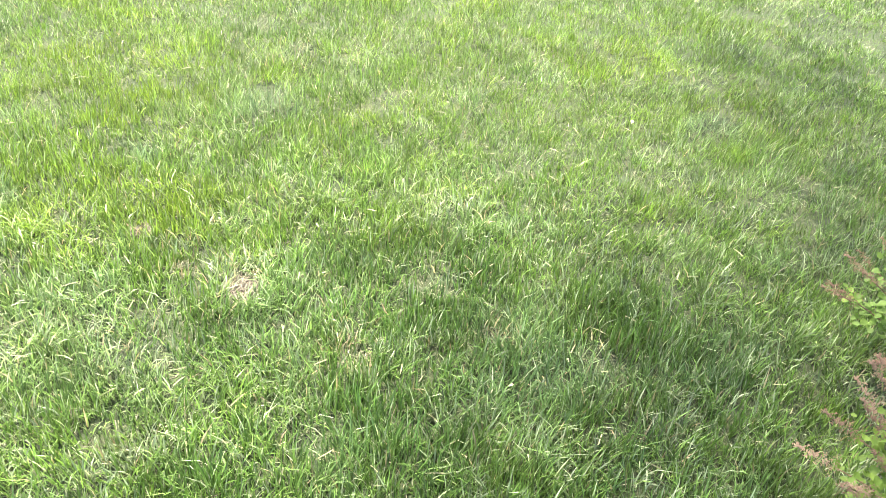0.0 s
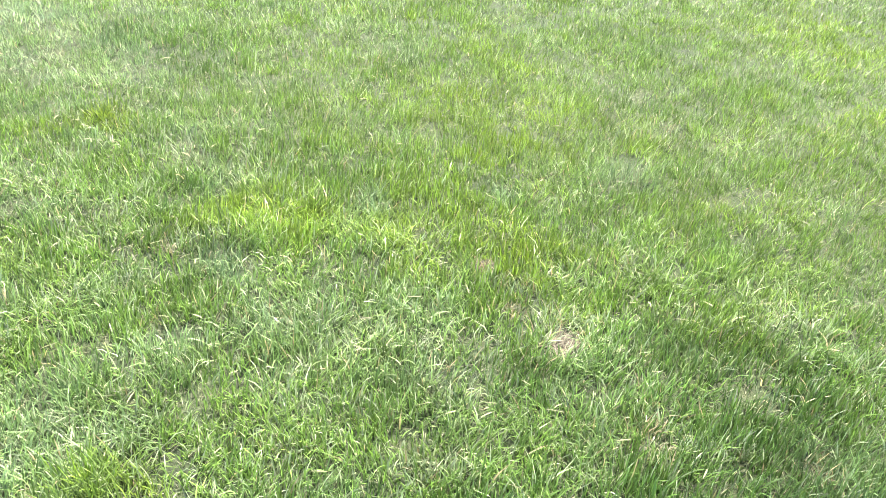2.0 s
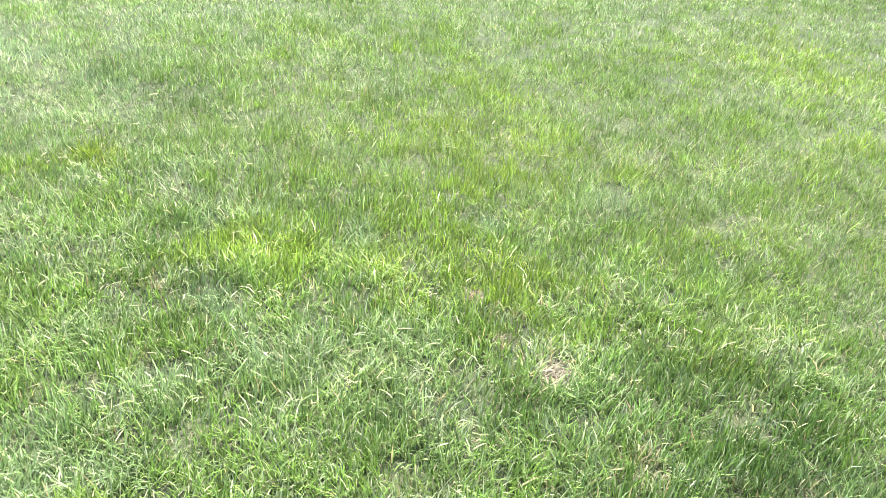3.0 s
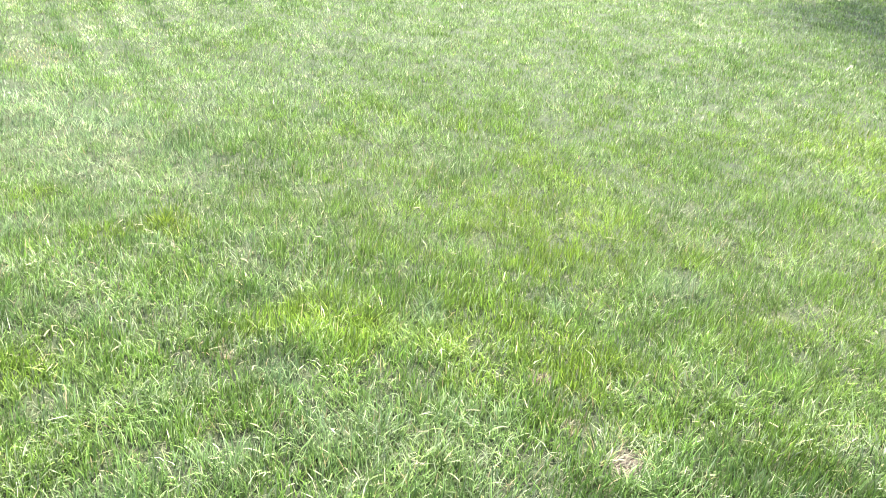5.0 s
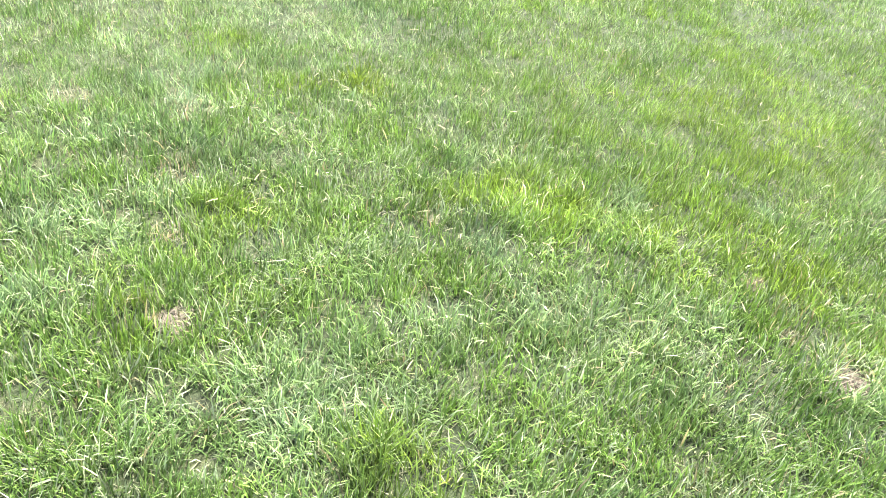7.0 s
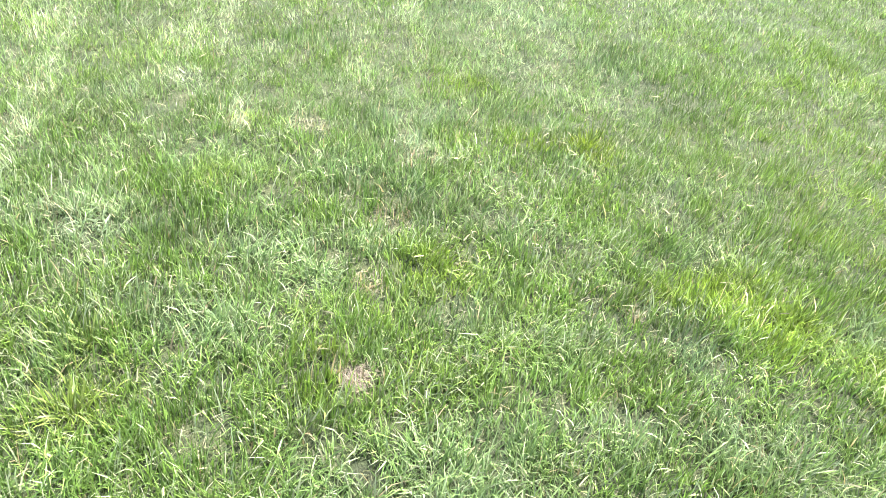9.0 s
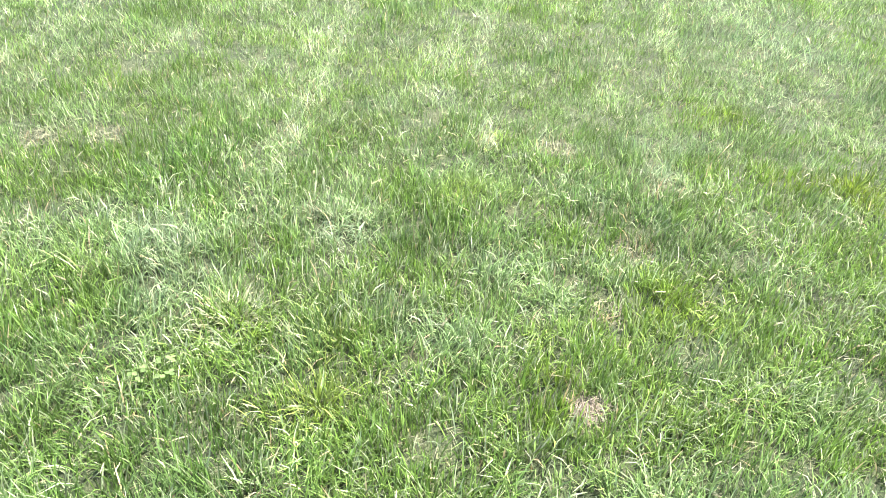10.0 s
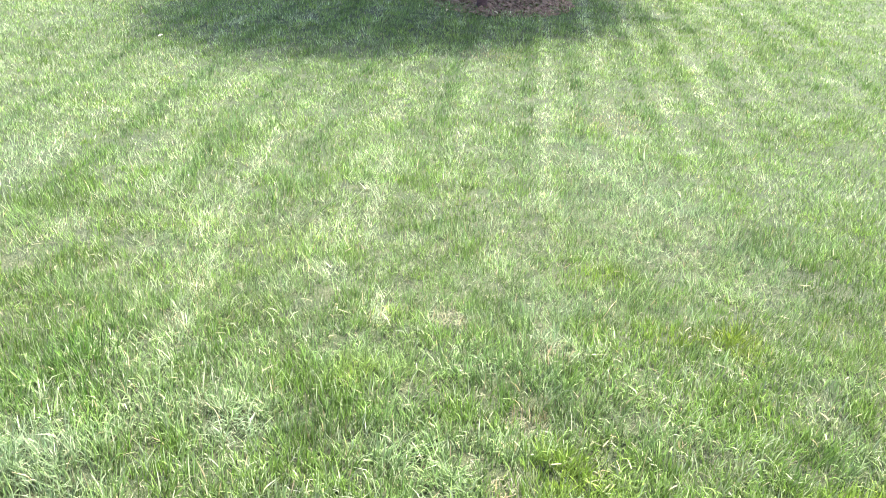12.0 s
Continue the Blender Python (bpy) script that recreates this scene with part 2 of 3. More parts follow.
SILVER_A = [
    Patch(-4.87, 0.17, 0.10, 0.32, 74, 0.9), Patch(-3.24, 0.97, 0.09, 0.06, 73, 0.9), Patch(-4.07, 2.87, 0.13, 0.27, 76, 0.9),
    Patch(-3.66, 2.94, 0.15, 0.24, 75, 1), Patch(-3.18, 2.78, 0.15, 0.12, 74, 0.7), Patch(-2.55, 0.72, 0.07, 0.12, 72, 0.9),
    Patch(-2.60, 0.21, 0.06, 0.09, 71, 0.8), Patch(-2.76, 1.89, 0.16, 0.08, 72, 0.6), Patch(-3.75, 0.65, 0.07, 0.08, 73, 0.7),
    Patch(-2.52, 1.75, 0.09, 0.09, 81, 0.7), Patch(-1.97, 0.58, 0.07, 0.09, 79, 0.5), Patch(-1.76, 1.44, 0.07, 0.06, 83, 0.5),
    Patch(-1.93, 0.94, 0.06, 0.05, 82, 0.5), Patch(-3.23, 0.99, 0.08, 0.08, 84, 0.8), Patch(-1.48, 1.55, 0.12, 0.07, 78, 0.4),
]
SILVER_B = [
    Patch(-2.56, 1.78, 0.06, 0.07, 56, 0.8), Patch(-1.97, 0.86, 0.13, 0.09, 50, 0.6), Patch(-1.40, 2.01, 0.07, 0.09, 52, 0.6),
    Patch(-1.24, 2.56, 0.05, 0.08, 53, 0.7), Patch(-1.26, 1.13, 0.05, 0.05, 50, 0.7), Patch(-1.13, 1.85, 0.08, 0.08, 52, 0.6),
    Patch(-1.53, 1.17, 0.06, 0.06, 50, 0.5), Patch(-1.27, 2.57, 0.04, 0.06, 34, 0.8), Patch(-0.92, 2.91, 0.06, 0.08, 40, 0.8),
    Patch(-0.67, 3.30, 0.10, 0.09, 38, 0.7), Patch(-1.45, 1.98, 0.04, 0.06, 36, 0.7), Patch(-1.29, 1.60, 0.05, 0.05, 38, 0.7),
    Patch(-0.75, 2.18, 0.05, 0.06, 39, 0.7), Patch(-3.88, 3.02, 0.16, 0.19, 48, 0.9), Patch(-3.33, 2.86, 0.19, 0.19, 47, 0.8),
]
SILVER_C = [
    Patch(-0.66, 3.38, 0.12, 0.12, 15, 0.9), Patch(1.05, 3.54, 0.11, 0.07, 12, 0.9), Patch(-0.76, 2.19, 0.05, 0.06, 11, 0.7),
]
SILVER = SILVER_A + SILVER_B + SILVER_C
PALE_A = [
    Patch(-0.07, 2.12, 0.08, 0.07, 21, 1), Patch(0.12, 2.81, 0.07, 0.07, 25, 0.9), Patch(-0.40, 2.73, 0.05, 0.05, 19, 0.8),
    Patch(-0.63, 2.44, 0.05, 0.06, 28, 0.8), Patch(-0.44, 2.30, 0.07, 0.09, 25, 0.7), Patch(-0.51, 1.66, 0.08, 0.06, 21, 0.7),
    Patch(0.38, 1.84, 0.08, 0.06, 21, 0.5), Patch(0.36, 4.37, 0.07, 0.10, 31, 0.7), Patch(-0.54, 3.78, 0.25, 0.19, 40, 0.7),
    Patch(-1.99, 4.99, 0.05, 0.11, 44, 0.9), Patch(-2.23, 2.74, 0.05, 0.05, 44, 0.7), Patch(-1.85, 2.77, 0.06, 0.07, 41, 0.8),
    Patch(0.10, 2.78, 0.07, 0.07, 37, 0.9), Patch(-1.10, 1.84, 0.05, 0.05, 38, 0.6), Patch(-3.18, 3.31, 0.09, 0.12, 46, 0.6),
]
PALE_B = [
    Patch(-3.08, 0.62, 0.06, 0.10, 84, 0.9), Patch(-2.63, 0.24, 0.05, 0.06, 80, 0.6), Patch(-3.20, -0.17, 0.04, 0.05, 80, 1),
    Patch(-3.17, 0.03, 0.04, 0.05, 84, 0.8), Patch(-3.55, -0.27, 0.04, 0.05, 78, 0.7), Patch(-2.82, 1.53, 0.06, 0.08, 84, 0.9),
    Patch(-2.32, 0.46, 0.05, 0.05, 86, 0.6), Patch(-2.22, 0.30, 0.06, 0.05, 81, 0.5), Patch(-1.92, 2.39, 0.04, 0.06, 38, 0.7),
    Patch(0.09, 2.80, 0.09, 0.05, 35, 0.9), Patch(-0.05, 2.10, 0.06, 0.05, 32, 1), Patch(0.30, 2.68, 0.05, 0.05, 37, 0.8),
    Patch(-1.61, 1.97, 0.04, 0.09, 40, 0.6), Patch(-0.64, 2.44, 0.05, 0.05, 36, 0.8), Patch(-0.96, 1.45, 0.06, 0.05, 34, 0.6),
]
PALE_C = [
    Patch(-1.82, 2.76, 0.05, 0.07, 40, 0.6), Patch(-1.92, 2.40, 0.07, 0.06, 53, 0.7), Patch(-2.85, 1.55, 0.04, 0.05, 61, 0.7),
    Patch(-0.97, 1.41, 0.05, 0.05, 47, 0.5), Patch(0.09, 2.79, 0.09, 0.06, 12, 0.7), Patch(0.31, 2.19, 0.05, 0.05, 11, 0.5),
    Patch(0.78, 2.02, 0.05, 0.05, 10, 0.5),
]
PALE = PALE_A + PALE_B + PALE_C
LIME_BROAD = [
    Patch(-1.35, 2.32, 0.27, 0.16, 38, 0.65), Patch(-0.71, 2.45, 0.18, 0.12, 37, 0.6), Patch(-1.63, 3.29, 0.57, 0.14, 42, 0.55),
    Patch(-0.54, 3.72, 0.52, 0.16, 40, 0.6), Patch(-0.26, 5.34, 0.42, 0.46, 43, 0.8), Patch(-1.73, 1.61, 0.11, 0.10, 37, 0.8),
    # the first two are strengthened to paint the sun flare's yellow haze
    Patch(-1.12, 3.40, 0.56, 0.36, 15, 0.95), Patch(-1.03, 2.63, 0.26, 0.27, 13, 0.85), Patch(1.16, 4.56, 0.22, 0.21, 17, 0.6),
    Patch(-0.79, 2.59, 0.26, 0.19, 53, 0.7), Patch(-1.27, 3.53, 0.44, 0.24, 57, 0.6), Patch(-1.73, 0.97, 0.17, 0.08, 52, 0.7),
    Patch(-1.82, 1.56, 0.19, 0.11, 54, 0.45), Patch(-1.88, 1.51, 0.25, 0.10, 72, 0.6), Patch(-1.51, 2.23, 0.08, 0.18, 72, 0.8),
]
LIME_FAR = [
    Patch(-0.98, 1.22, 0.15, 0.08, 30, 0.9), Patch(-0.64, 1.35, 0.14, 0.04, 30, 0.5), Patch(-1.86, 1.39, 0.14, 0.08, 72, 0.7),
    Patch(-1.63, 2.09, 0.13, 0.10, 72, 0.7), Patch(-1.05, 1.24, 0.07, 0.07, 50, 0.8), Patch(-1.94, 1.60, 0.16, 0.12, 81, 0.6),
    Patch(-3.56, 1.15, 0.16, 0.10, 73, 0.5), Patch(-2.58, 1.22, 0.13, 0.07, 71, 0.5), Patch(-2.14, 2.65, 0.17, 0.09, 71, 0.6),
    Patch(-4.56, 3.24, 0.25, 0.17, 75, 0.5), Patch(-0.39, 5.16, 0.33, 0.37, 45, 0.5), Patch(-1.57, 3.22, 0.58, 0.17, 43, 0.45),
    Patch(-1.82, 0.48, 0.11, 0.05, 71, 0.5),
]
DEEP_BROAD = [
    # 0.10, 2.31 and 1.37, 3.16 darken the shaded right side further
    Patch(0.10, 2.31, 0.34, 0.26, 35, 0.8), Patch(-2.85, 0.28, 0.14, 0.11, 74, 0.9), Patch(-2.80, 3.16, 0.28, 0.23, 72, 0.6),
    Patch(-2.88, 0.30, 0.13, 0.09, 71, 0.7), Patch(-1.64, 0.76, 0.14, 0.09, 50, 0.5), Patch(0.02, 2.18, 0.11, 0.07, 10, 0.6),
    Patch(0.54, 1.92, 0.14, 0.10, 9, 0.5), Patch(1.37, 3.16, 0.22, 0.39, 13, 0.5),
]
SILVER_BROAD = [
    Patch(-0.89, 1.93, 0.23, 0.15, 36, 0.7), Patch(-1.20, 1.65, 0.19, 0.14, 36, 0.6), Patch(-2.84, 2.65, 0.28, 0.29, 43, 0.7),
    Patch(-0.72, 3.30, 0.27, 0.13, 40, 0.5), Patch(-1.26, 1.36, 0.15, 0.10, 35, 0.7), Patch(-1.36, 1.25, 0.27, 0.13, 51, 0.5),
    Patch(-2.22, 1.15, 0.18, 0.13, 55, 0.5), Patch(-2.40, 0.23, 0.15, 0.17, 72, 0.7), Patch(-2.59, 0.73, 0.12, 0.07, 73, 0.7),
    Patch(-3.37, 2.86, 0.24, 0.21, 73, 0.9), Patch(-2.54, 0.25, 0.14, 0.10, 70, 0.8), Patch(-2.58, 0.71, 0.08, 0.09, 71, 0.7),
    Patch(-4.96, 0.17, 0.13, 0.27, 75, 0.7), Patch(-3.40, 2.73, 0.27, 0.36, 46, 0.7), Patch(-0.82, 2.04, 0.14, 0.14, 11, 0.6),
]
SILVER = SILVER + SILVER_BROAD
LIME = LIME + LIME_BROAD + LIME_FAR + [Patch(-0.5, 3.8, 1.9, 0.95, 0, 0.4), Patch(-7.6, 3.6, 2.4, 1.5, 65, 0.6)]  # broad one paints hazy brightness ahead; other is lusher grass, tinting the tree's shade greener
# painted shade: under the tree, soft at the right, then two darkened near spots
DEEP = DEEP + DEEP_BROAD + [Patch(-7.6, 3.6, 2.4, 1.5, 65, 0.4), Patch(0.15, 1.9, 0.56, 0.4, 10, 0.75), Patch(-1.75, -0.05, 0.45, 0.4, 0, 0.8), Patch(-0.35, 1.65, 0.4, 0.22, 20, 0.5)]
# thin or dead spots: place, half-width, how dead
Spot = lambda x, y, r, k: (x, y, r, k)
SPOTS = [
    Spot(-0.41, 2.28, 0.045, 1.0), Spot(-0.77, 2.47, 0.032, 0.9), Spot(-0.08, 2.05, 0.054, 0.5), Spot(0.27, 2.20, 0.036, 0.4), Spot(-1.67, 1.14, 0.038, 1.0),
    Spot(-1.98, 1.33, 0.045, 0.5), Spot(-2.83, 1.53, 0.054, 0.6), Spot(-2.50, 1.78, 0.054, 0.5), Spot(-2.21, 1.52, 0.054, 0.4), Spot(-1.57, 1.95, 0.027, 0.6),
    Spot(-3.20, -0.18, 0.054, 0.6), Spot(-3.20, 0.03, 0.045, 0.6), Spot(-4.60, 3.35, 0.180, 0.5), Spot(-6.25, 3.29, 0.180, 0.5), Spot(-0.60, 2.32, 0.036, 0.5), Spot(-0.37, 8.59, 0.198, 0.3),
]
# lines that the mower left, across the way (-0.879, 0.477)
DARK_LINES = (-2.6, -1.9, -1.39, -0.89, -0.28, 0.22, 0.55, 0.98, 1.29, 1.64, 2.26, 2.7)
PALE_LINES = ((-2.16, 0.6), (-1.65, 0.5), (-1.1, 0.8), (-0.6, 0.6), (-0.1, 0.8), (0.38, 0.8), (0.76, 0.8), (1.13, 0.8), (1.46, 0.7), (1.95, 0.6), (2.48, 0.5))

# pale streaks where the grass was pressed flat: from, to, half-width, strength
STREAKS = [
    (-4.10, 1.66, -2.91, 1.30, 0.05, 0.9),
    (-4.08, 1.55, -3.16, 1.17, 0.05, 0.8),
    (-4.19, 1.08, -2.88, 0.56, 0.05, 0.7),
    (-5.68, 2.40, -3.81, 1.60, 0.06, 0.8),
    (-4.27, 2.84, -3.03, 2.85, 0.07, 0.6),
    (-3.87, 2.22, -3.07, 1.86, 0.05, 0.5),
    (-4.85, 0.90, -3.77, 0.58, 0.06, 0.5),
]

def weight(patches, x, y):
    """How far each place belongs to the patches, with frayed edges."""
    fray = 0.55 * (rough(x, y, 0.12, 5) - 0.5) + 0.5 * (rough(x, y, 0.05, 6) - 0.5)
    total = np.zeros_like(x)
    for px, py, a, b, turn, k in patches:
        reach = 2.2 * max(a, b)
        here = np.nonzero((np.abs(x - px) < reach) & (np.abs(y - py) < reach))[0]
        dx, dy = x[here] - px, y[here] - py
        u, v = (dx * math.cos(turn) + dy * math.sin(turn)) / a, (dy * math.cos(turn) - dx * math.sin(turn)) / b
        total[here] = np.maximum(total[here], k * np.clip(1.6 - np.sqrt(u * u + v * v) + fray[here], 0, 1))
    return total


def deadness(x, y):
    fray = 0.8 * (rough(x, y, 0.04, 7) - 0.5)
    total = np.zeros_like(x)
    for px, py, r, k in SPOTS:
        total = np.maximum(total, k * np.clip(1.5 - np.hypot(x - px, y - py) / r + fray, 0, 1))
    return total


def lines(at, x, y, start, width, seed):
    """Bands along the mower's way, broken here and there."""
    across, far = 0.477 * x + 0.879 * y, np.clip((-x - start) / 1.3, 0, 1)
    across = across + 0.06 * (rough(x, y, 1.0, seed) - 0.5)
    total = np.zeros_like(x)
    for n, (v, strong) in enumerate(at):
        broken = np.clip(2.2 * rough(x, y + 40 * n, 1.4, seed + 1), 0, 1)
        total = np.maximum(total, strong * broken * np.exp(-(((across - v) / width) ** 2)))
    return total * far


def streaks(x, y):
    """How far each place lies on a pale streak, broken and frayed."""
    total = np.zeros_like(x)
    broken = np.clip(1.9 * rough(x, y, 0.16, 28), 0, 1)
    for x0, y0, x1, y1, wide, strong in STREAKS:
        long = (x1 - x0) ** 2 + (y1 - y0) ** 2
        t = np.clip(((x - x0) * (x1 - x0) + (y - y0) * (y1 - y0)) / long, 0, 1)
        off = np.hypot(x - x0 - t * (x1 - x0), y - y0 - t * (y1 - y0))
        total = np.maximum(total, strong * broken * np.exp(-((off / wide) ** 2)))
    return total


# linear colours of the kinds of blade; C_SILVER and C_PALE also paint the sky's sheen
C_GREEN, C_LIME, C_DEEP = np.array((0.108, 0.182, 0.037)), np.array((0.176, 0.254, 0.032)), np.array((0.07, 0.133, 0.033))
C_SILVER, C_PALE, C_STRAW = np.array((0.165, 0.236, 0.128)), np.array((0.25, 0.305, 0.175)), np.array((0.42, 0.34, 0.2))


def blades(name, x, y, high, wide, lean, az, tones, steps, material, z0=0.0, flat=False):
    """One mesh of many grass blades: bent, tapered strips that end in a point."""
    rng = np.random.RandomState(len(x) % 9973)
    n = len(x)
    root = np.stack([x, y, level(x, y) + z0], -1)
    way = np.stack([np.cos(az), np.sin(az), np.zeros(n)], -1)
    side_turn = az + math.pi / 2 + rng.normal(0, 0.55, n)
    side = np.stack([np.cos(side_turn), np.sin(side_turn), rng.normal(0, 0.25, n)], -1)
    rows = []
    for k in range(steps + 1):
        s = k / steps
        out, up = lean * s**1.2, s * np.sqrt(np.maximum(1 - 0.85 * lean**2 * s, 0.04))
        if flat:
            out, up = s * np.ones(n), 0.05 * np.sin(math.pi * s) * np.ones(n)
        p = root + way * (high * out)[:, None]
        p[:, 2] += high * up - (0 if flat else 0.006 * (k == 0))
        if k < steps:
            w = side * (wide * 0.5 * (0.8 + 0.2 * s if s < 0.55 else 1.0 - 0.25 * s))[:, None]
            rows += [p - w, p + w]
        else:
            rows.append(p)
    m = len(rows)
    co = np.stack(rows, 1)
    me = bpy.data.meshes.new(name)
    me.vertices.add(n * m)
    me.vertices.foreach_set("co", co.astype(np.float32).ravel())
    first = (np.arange(n) * m)[:, None]
    quads = [first + np.array([2 * k, 2 * k + 1, 2 * k + 3, 2 * k + 2]) for k in range(steps - 1)]
    tip = first + np.array([m - 3, m - 2, m - 1])
    loops = np.concatenate(quads + [tip], 1).astype(np.int32)
    per = [4] * (steps - 1) + [3]
    starts = (np.arange(n) * loops.shape[1])[:, None] + np.cumsum([0] + per[:-1])[None]
    me.loops.add(loops.size)
    me.loops.foreach_set("vertex_index", loops.ravel())
    me.polygons.add(n * len(per))
    me.polygons.foreach_set("loop_start", starts.astype(np.int32).ravel())
    me.update(calc_edges=True)
    layer = me.color_attributes.new("tone", "FLOAT_COLOR", "POINT")
    full = np.ones((n, m, 4), np.float32)
    full[:, :, :3] = tones[:, None, :]
    layer.data.foreach_set("color", full.ravel())
    me.materials.append(material)
    return new(name, me)


def scatter(rng, lo, hi, per_m2, start=-14.0, end=160.0, centre=(-0.25, 0.35)):
    """Places in a ring sector of the plan; angles run from +y towards -x."""
    start, end = radians(start), radians(end)
    n = int(per_m2 * (end - start) / 2 * (hi**2 - lo**2))
    r, w = np.sqrt(rng.uniform(lo**2, hi**2, n)), rng.uniform(start, end, n)
    return centre[0] - r * np.sin(w), centre[1] + r * np.cos(w)


def lawn(name, rng, lo, hi, fade_in, fade_out, start, end, steps, label, share=1.0):
    """Grass in loose clumps over a ring sector of the plan, thinner and a little broader with distance, with the kinds
    of blade, height and lie that the patches give, its tone darkened close by and whitened far off."""
    start, end = radians(start), radians(end)
    r = np.linspace(lo, hi, 4000)
    dense = share * DENSE / BLADES * np.minimum(1.0, (2.6 / r) ** 1.05) * r
    whole = np.concatenate([[0], np.cumsum((dense[1:] + dense[:-1]) / 2 * np.diff(r))])
    n = int(whole[-1] * (end - start))
    far = np.interp(rng.uniform(0, whole[-1], n), whole, r)
    here = rng.rand(n)
    stay = here > 1 - np.clip((hi - far) / fade_out, 0, 1)
    if fade_in:
        stay &= here < np.clip((far - lo) / fade_in, 0, 1)
    far = far[stay]
    n = len(far)
    w = rng.uniform(start, end, n)
    cx, cy = -0.25 - far * np.sin(w), 0.35 + far * np.cos(w)
    grown = np.maximum(1.0, far / 2.6) ** 0.6 / share**0.5
    of = np.repeat(np.arange(n), rng.poisson(BLADES, n))
    lie = 2 * math.pi * rough(cx, cy, 0.2, 16) * 1.8 + rng.normal(0, 1.0, n)
    lay = np.clip(0.6 * rng.beta(2, 2.2, n) + 0.6 * rough(cx, cy, 0.15, 17) - 0.14, 0, 1)
    lift, hue = rng.uniform(0.7, 1.3, n), rng.uniform(0.76, 1.24, n)
    n = len(of)
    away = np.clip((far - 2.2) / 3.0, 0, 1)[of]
    off = rng.normal(0, 1, (n, 2))
    spread = (0.021 * grown[of] ** 0.6 * (1 + 0.8 * away))[:, None]
    x, y, grown = cx[of] + off[:, 0] * spread[:, 0], cy[of] + off[:, 1] * spread[:, 0], grown[of]
    dead = deadness(x, y)
    thin = np.clip(2.8 * (0.65 * rough(x, y, 0.05, 26) + 0.35 * rough(x, y, 0.12, 27) - 0.51), 0, 0.8)
    keep = rng.rand(n) > np.maximum(0.93 * dead, thin)
    x, y, dead, of, off, grown, away = x[keep], y[keep], dead[keep], of[keep], off[keep], grown[keep], away[keep]
    n = len(x)
    lime, deep, silver, pale = weight(LIME, x, y), weight(DEEP, x, y), weight(SILVER, x, y), weight(PALE, x, y)
    dark_line, pale_line = lines([(v, 1.0) for v in DARK_LINES], x, y, 3.6, 0.055, 8), lines(PALE_LINES, x, y, 2.6, 0.06, 18)
    pale_line = np.maximum(pale_line, streaks(x, y))
    lime = np.clip(0.92 * lime + 0.35 * (rough(x, y, 0.8, 9) - 0.6) + 0.75 * (1 - 0.5 * away) * (rough(x, y, 0.16, 10) - 0.64), 0, 1)
    # the (1 - away) term paints in the dark seen between blades close by
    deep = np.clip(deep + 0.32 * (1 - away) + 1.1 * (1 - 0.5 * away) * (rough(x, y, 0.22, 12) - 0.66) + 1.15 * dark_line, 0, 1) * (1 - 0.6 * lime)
    silver = np.clip(0.75 * silver + 0.2 * np.clip((-x - 1.0) / 2.5, 0, 1) + 0.9 * (1 - 0.4 * away) * (rough(x, y, 0.15, 13) - 0.58), 0, 1)
    pale = np.clip(0.65 * pale + 0.8 * (rough(x, y, 0.11, 14) - 0.72) + 0.95 * pale_line, 0, 1)
    tone = np.repeat(C_GREEN[None], n, 0)
    for much, colour in ((lime, C_LIME), (deep, C_DEEP), (silver, C_SILVER)):
        pick = (0.95 * much * rng.uniform(0.4, 1.3, n)).clip(0, 1)[:, None]
        tone = tone * (1 - pick) + colour * pick
    # besides pale patches, whitish blades paint sky glints, more of them with distance
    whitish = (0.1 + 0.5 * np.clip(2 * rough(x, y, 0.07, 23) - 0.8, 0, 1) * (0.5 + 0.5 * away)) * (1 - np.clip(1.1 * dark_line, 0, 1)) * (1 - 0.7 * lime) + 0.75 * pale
    tone = np.where((rng.rand(n) < whitish)[:, None], C_PALE * rng.uniform(0.6, 1.2, (n, 1)), tone)
    tone *= (1 + 0.38 * pale_line)[:, None]
    dry = rng.rand(n) < 0.015 + 0.5 * dead + 0.08 * pale
    tone = np.where(dry[:, None], C_STRAW * rng.uniform(0.5, 1.0, (n, 1)), tone)
    mottle = 0.5 * rough(x, y, 0.06, 21) + 0.5 * rough(x, y, 0.14, 22)
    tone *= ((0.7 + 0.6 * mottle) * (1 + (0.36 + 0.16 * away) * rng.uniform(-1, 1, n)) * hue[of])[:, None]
    high = 0.048 * rng.uniform(0.45, 1.35, n) * lift[of] * (0.62 + 0.4 * rough(x, y, 0.28, 15) + 0.35 * rough(x, y, 0.09, 24))
    high *= (1 + 0.22 * deep + 0.15 * lime - 0.5 * dead - 0.15 * pale) * (1 - 0.35 * away)
    flop = 0.22 + 0.8 * lay[of] * (1 - 0.25 * away) + 0.24 * away + rng.normal(0, 0.25, n) + (0.15 * silver + 0.2 * pale) * (1 - 0.5 * away) - 0.12 * deep - 0.1 * lime
    way = np.stack([np.cos(lie), np.sin(lie)], -1)[of] * 0.6 + 0.6 * off + rng.normal(0, 0.7, (n, 2))
    wide = grown * rng.uniform(0.0023, 0.0046, n) * (1.2 if steps == 1 else 1.0)
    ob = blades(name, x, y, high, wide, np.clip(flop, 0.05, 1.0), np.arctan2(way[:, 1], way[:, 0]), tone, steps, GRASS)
    return tagged(ob, label, "grass", kind="stuff")


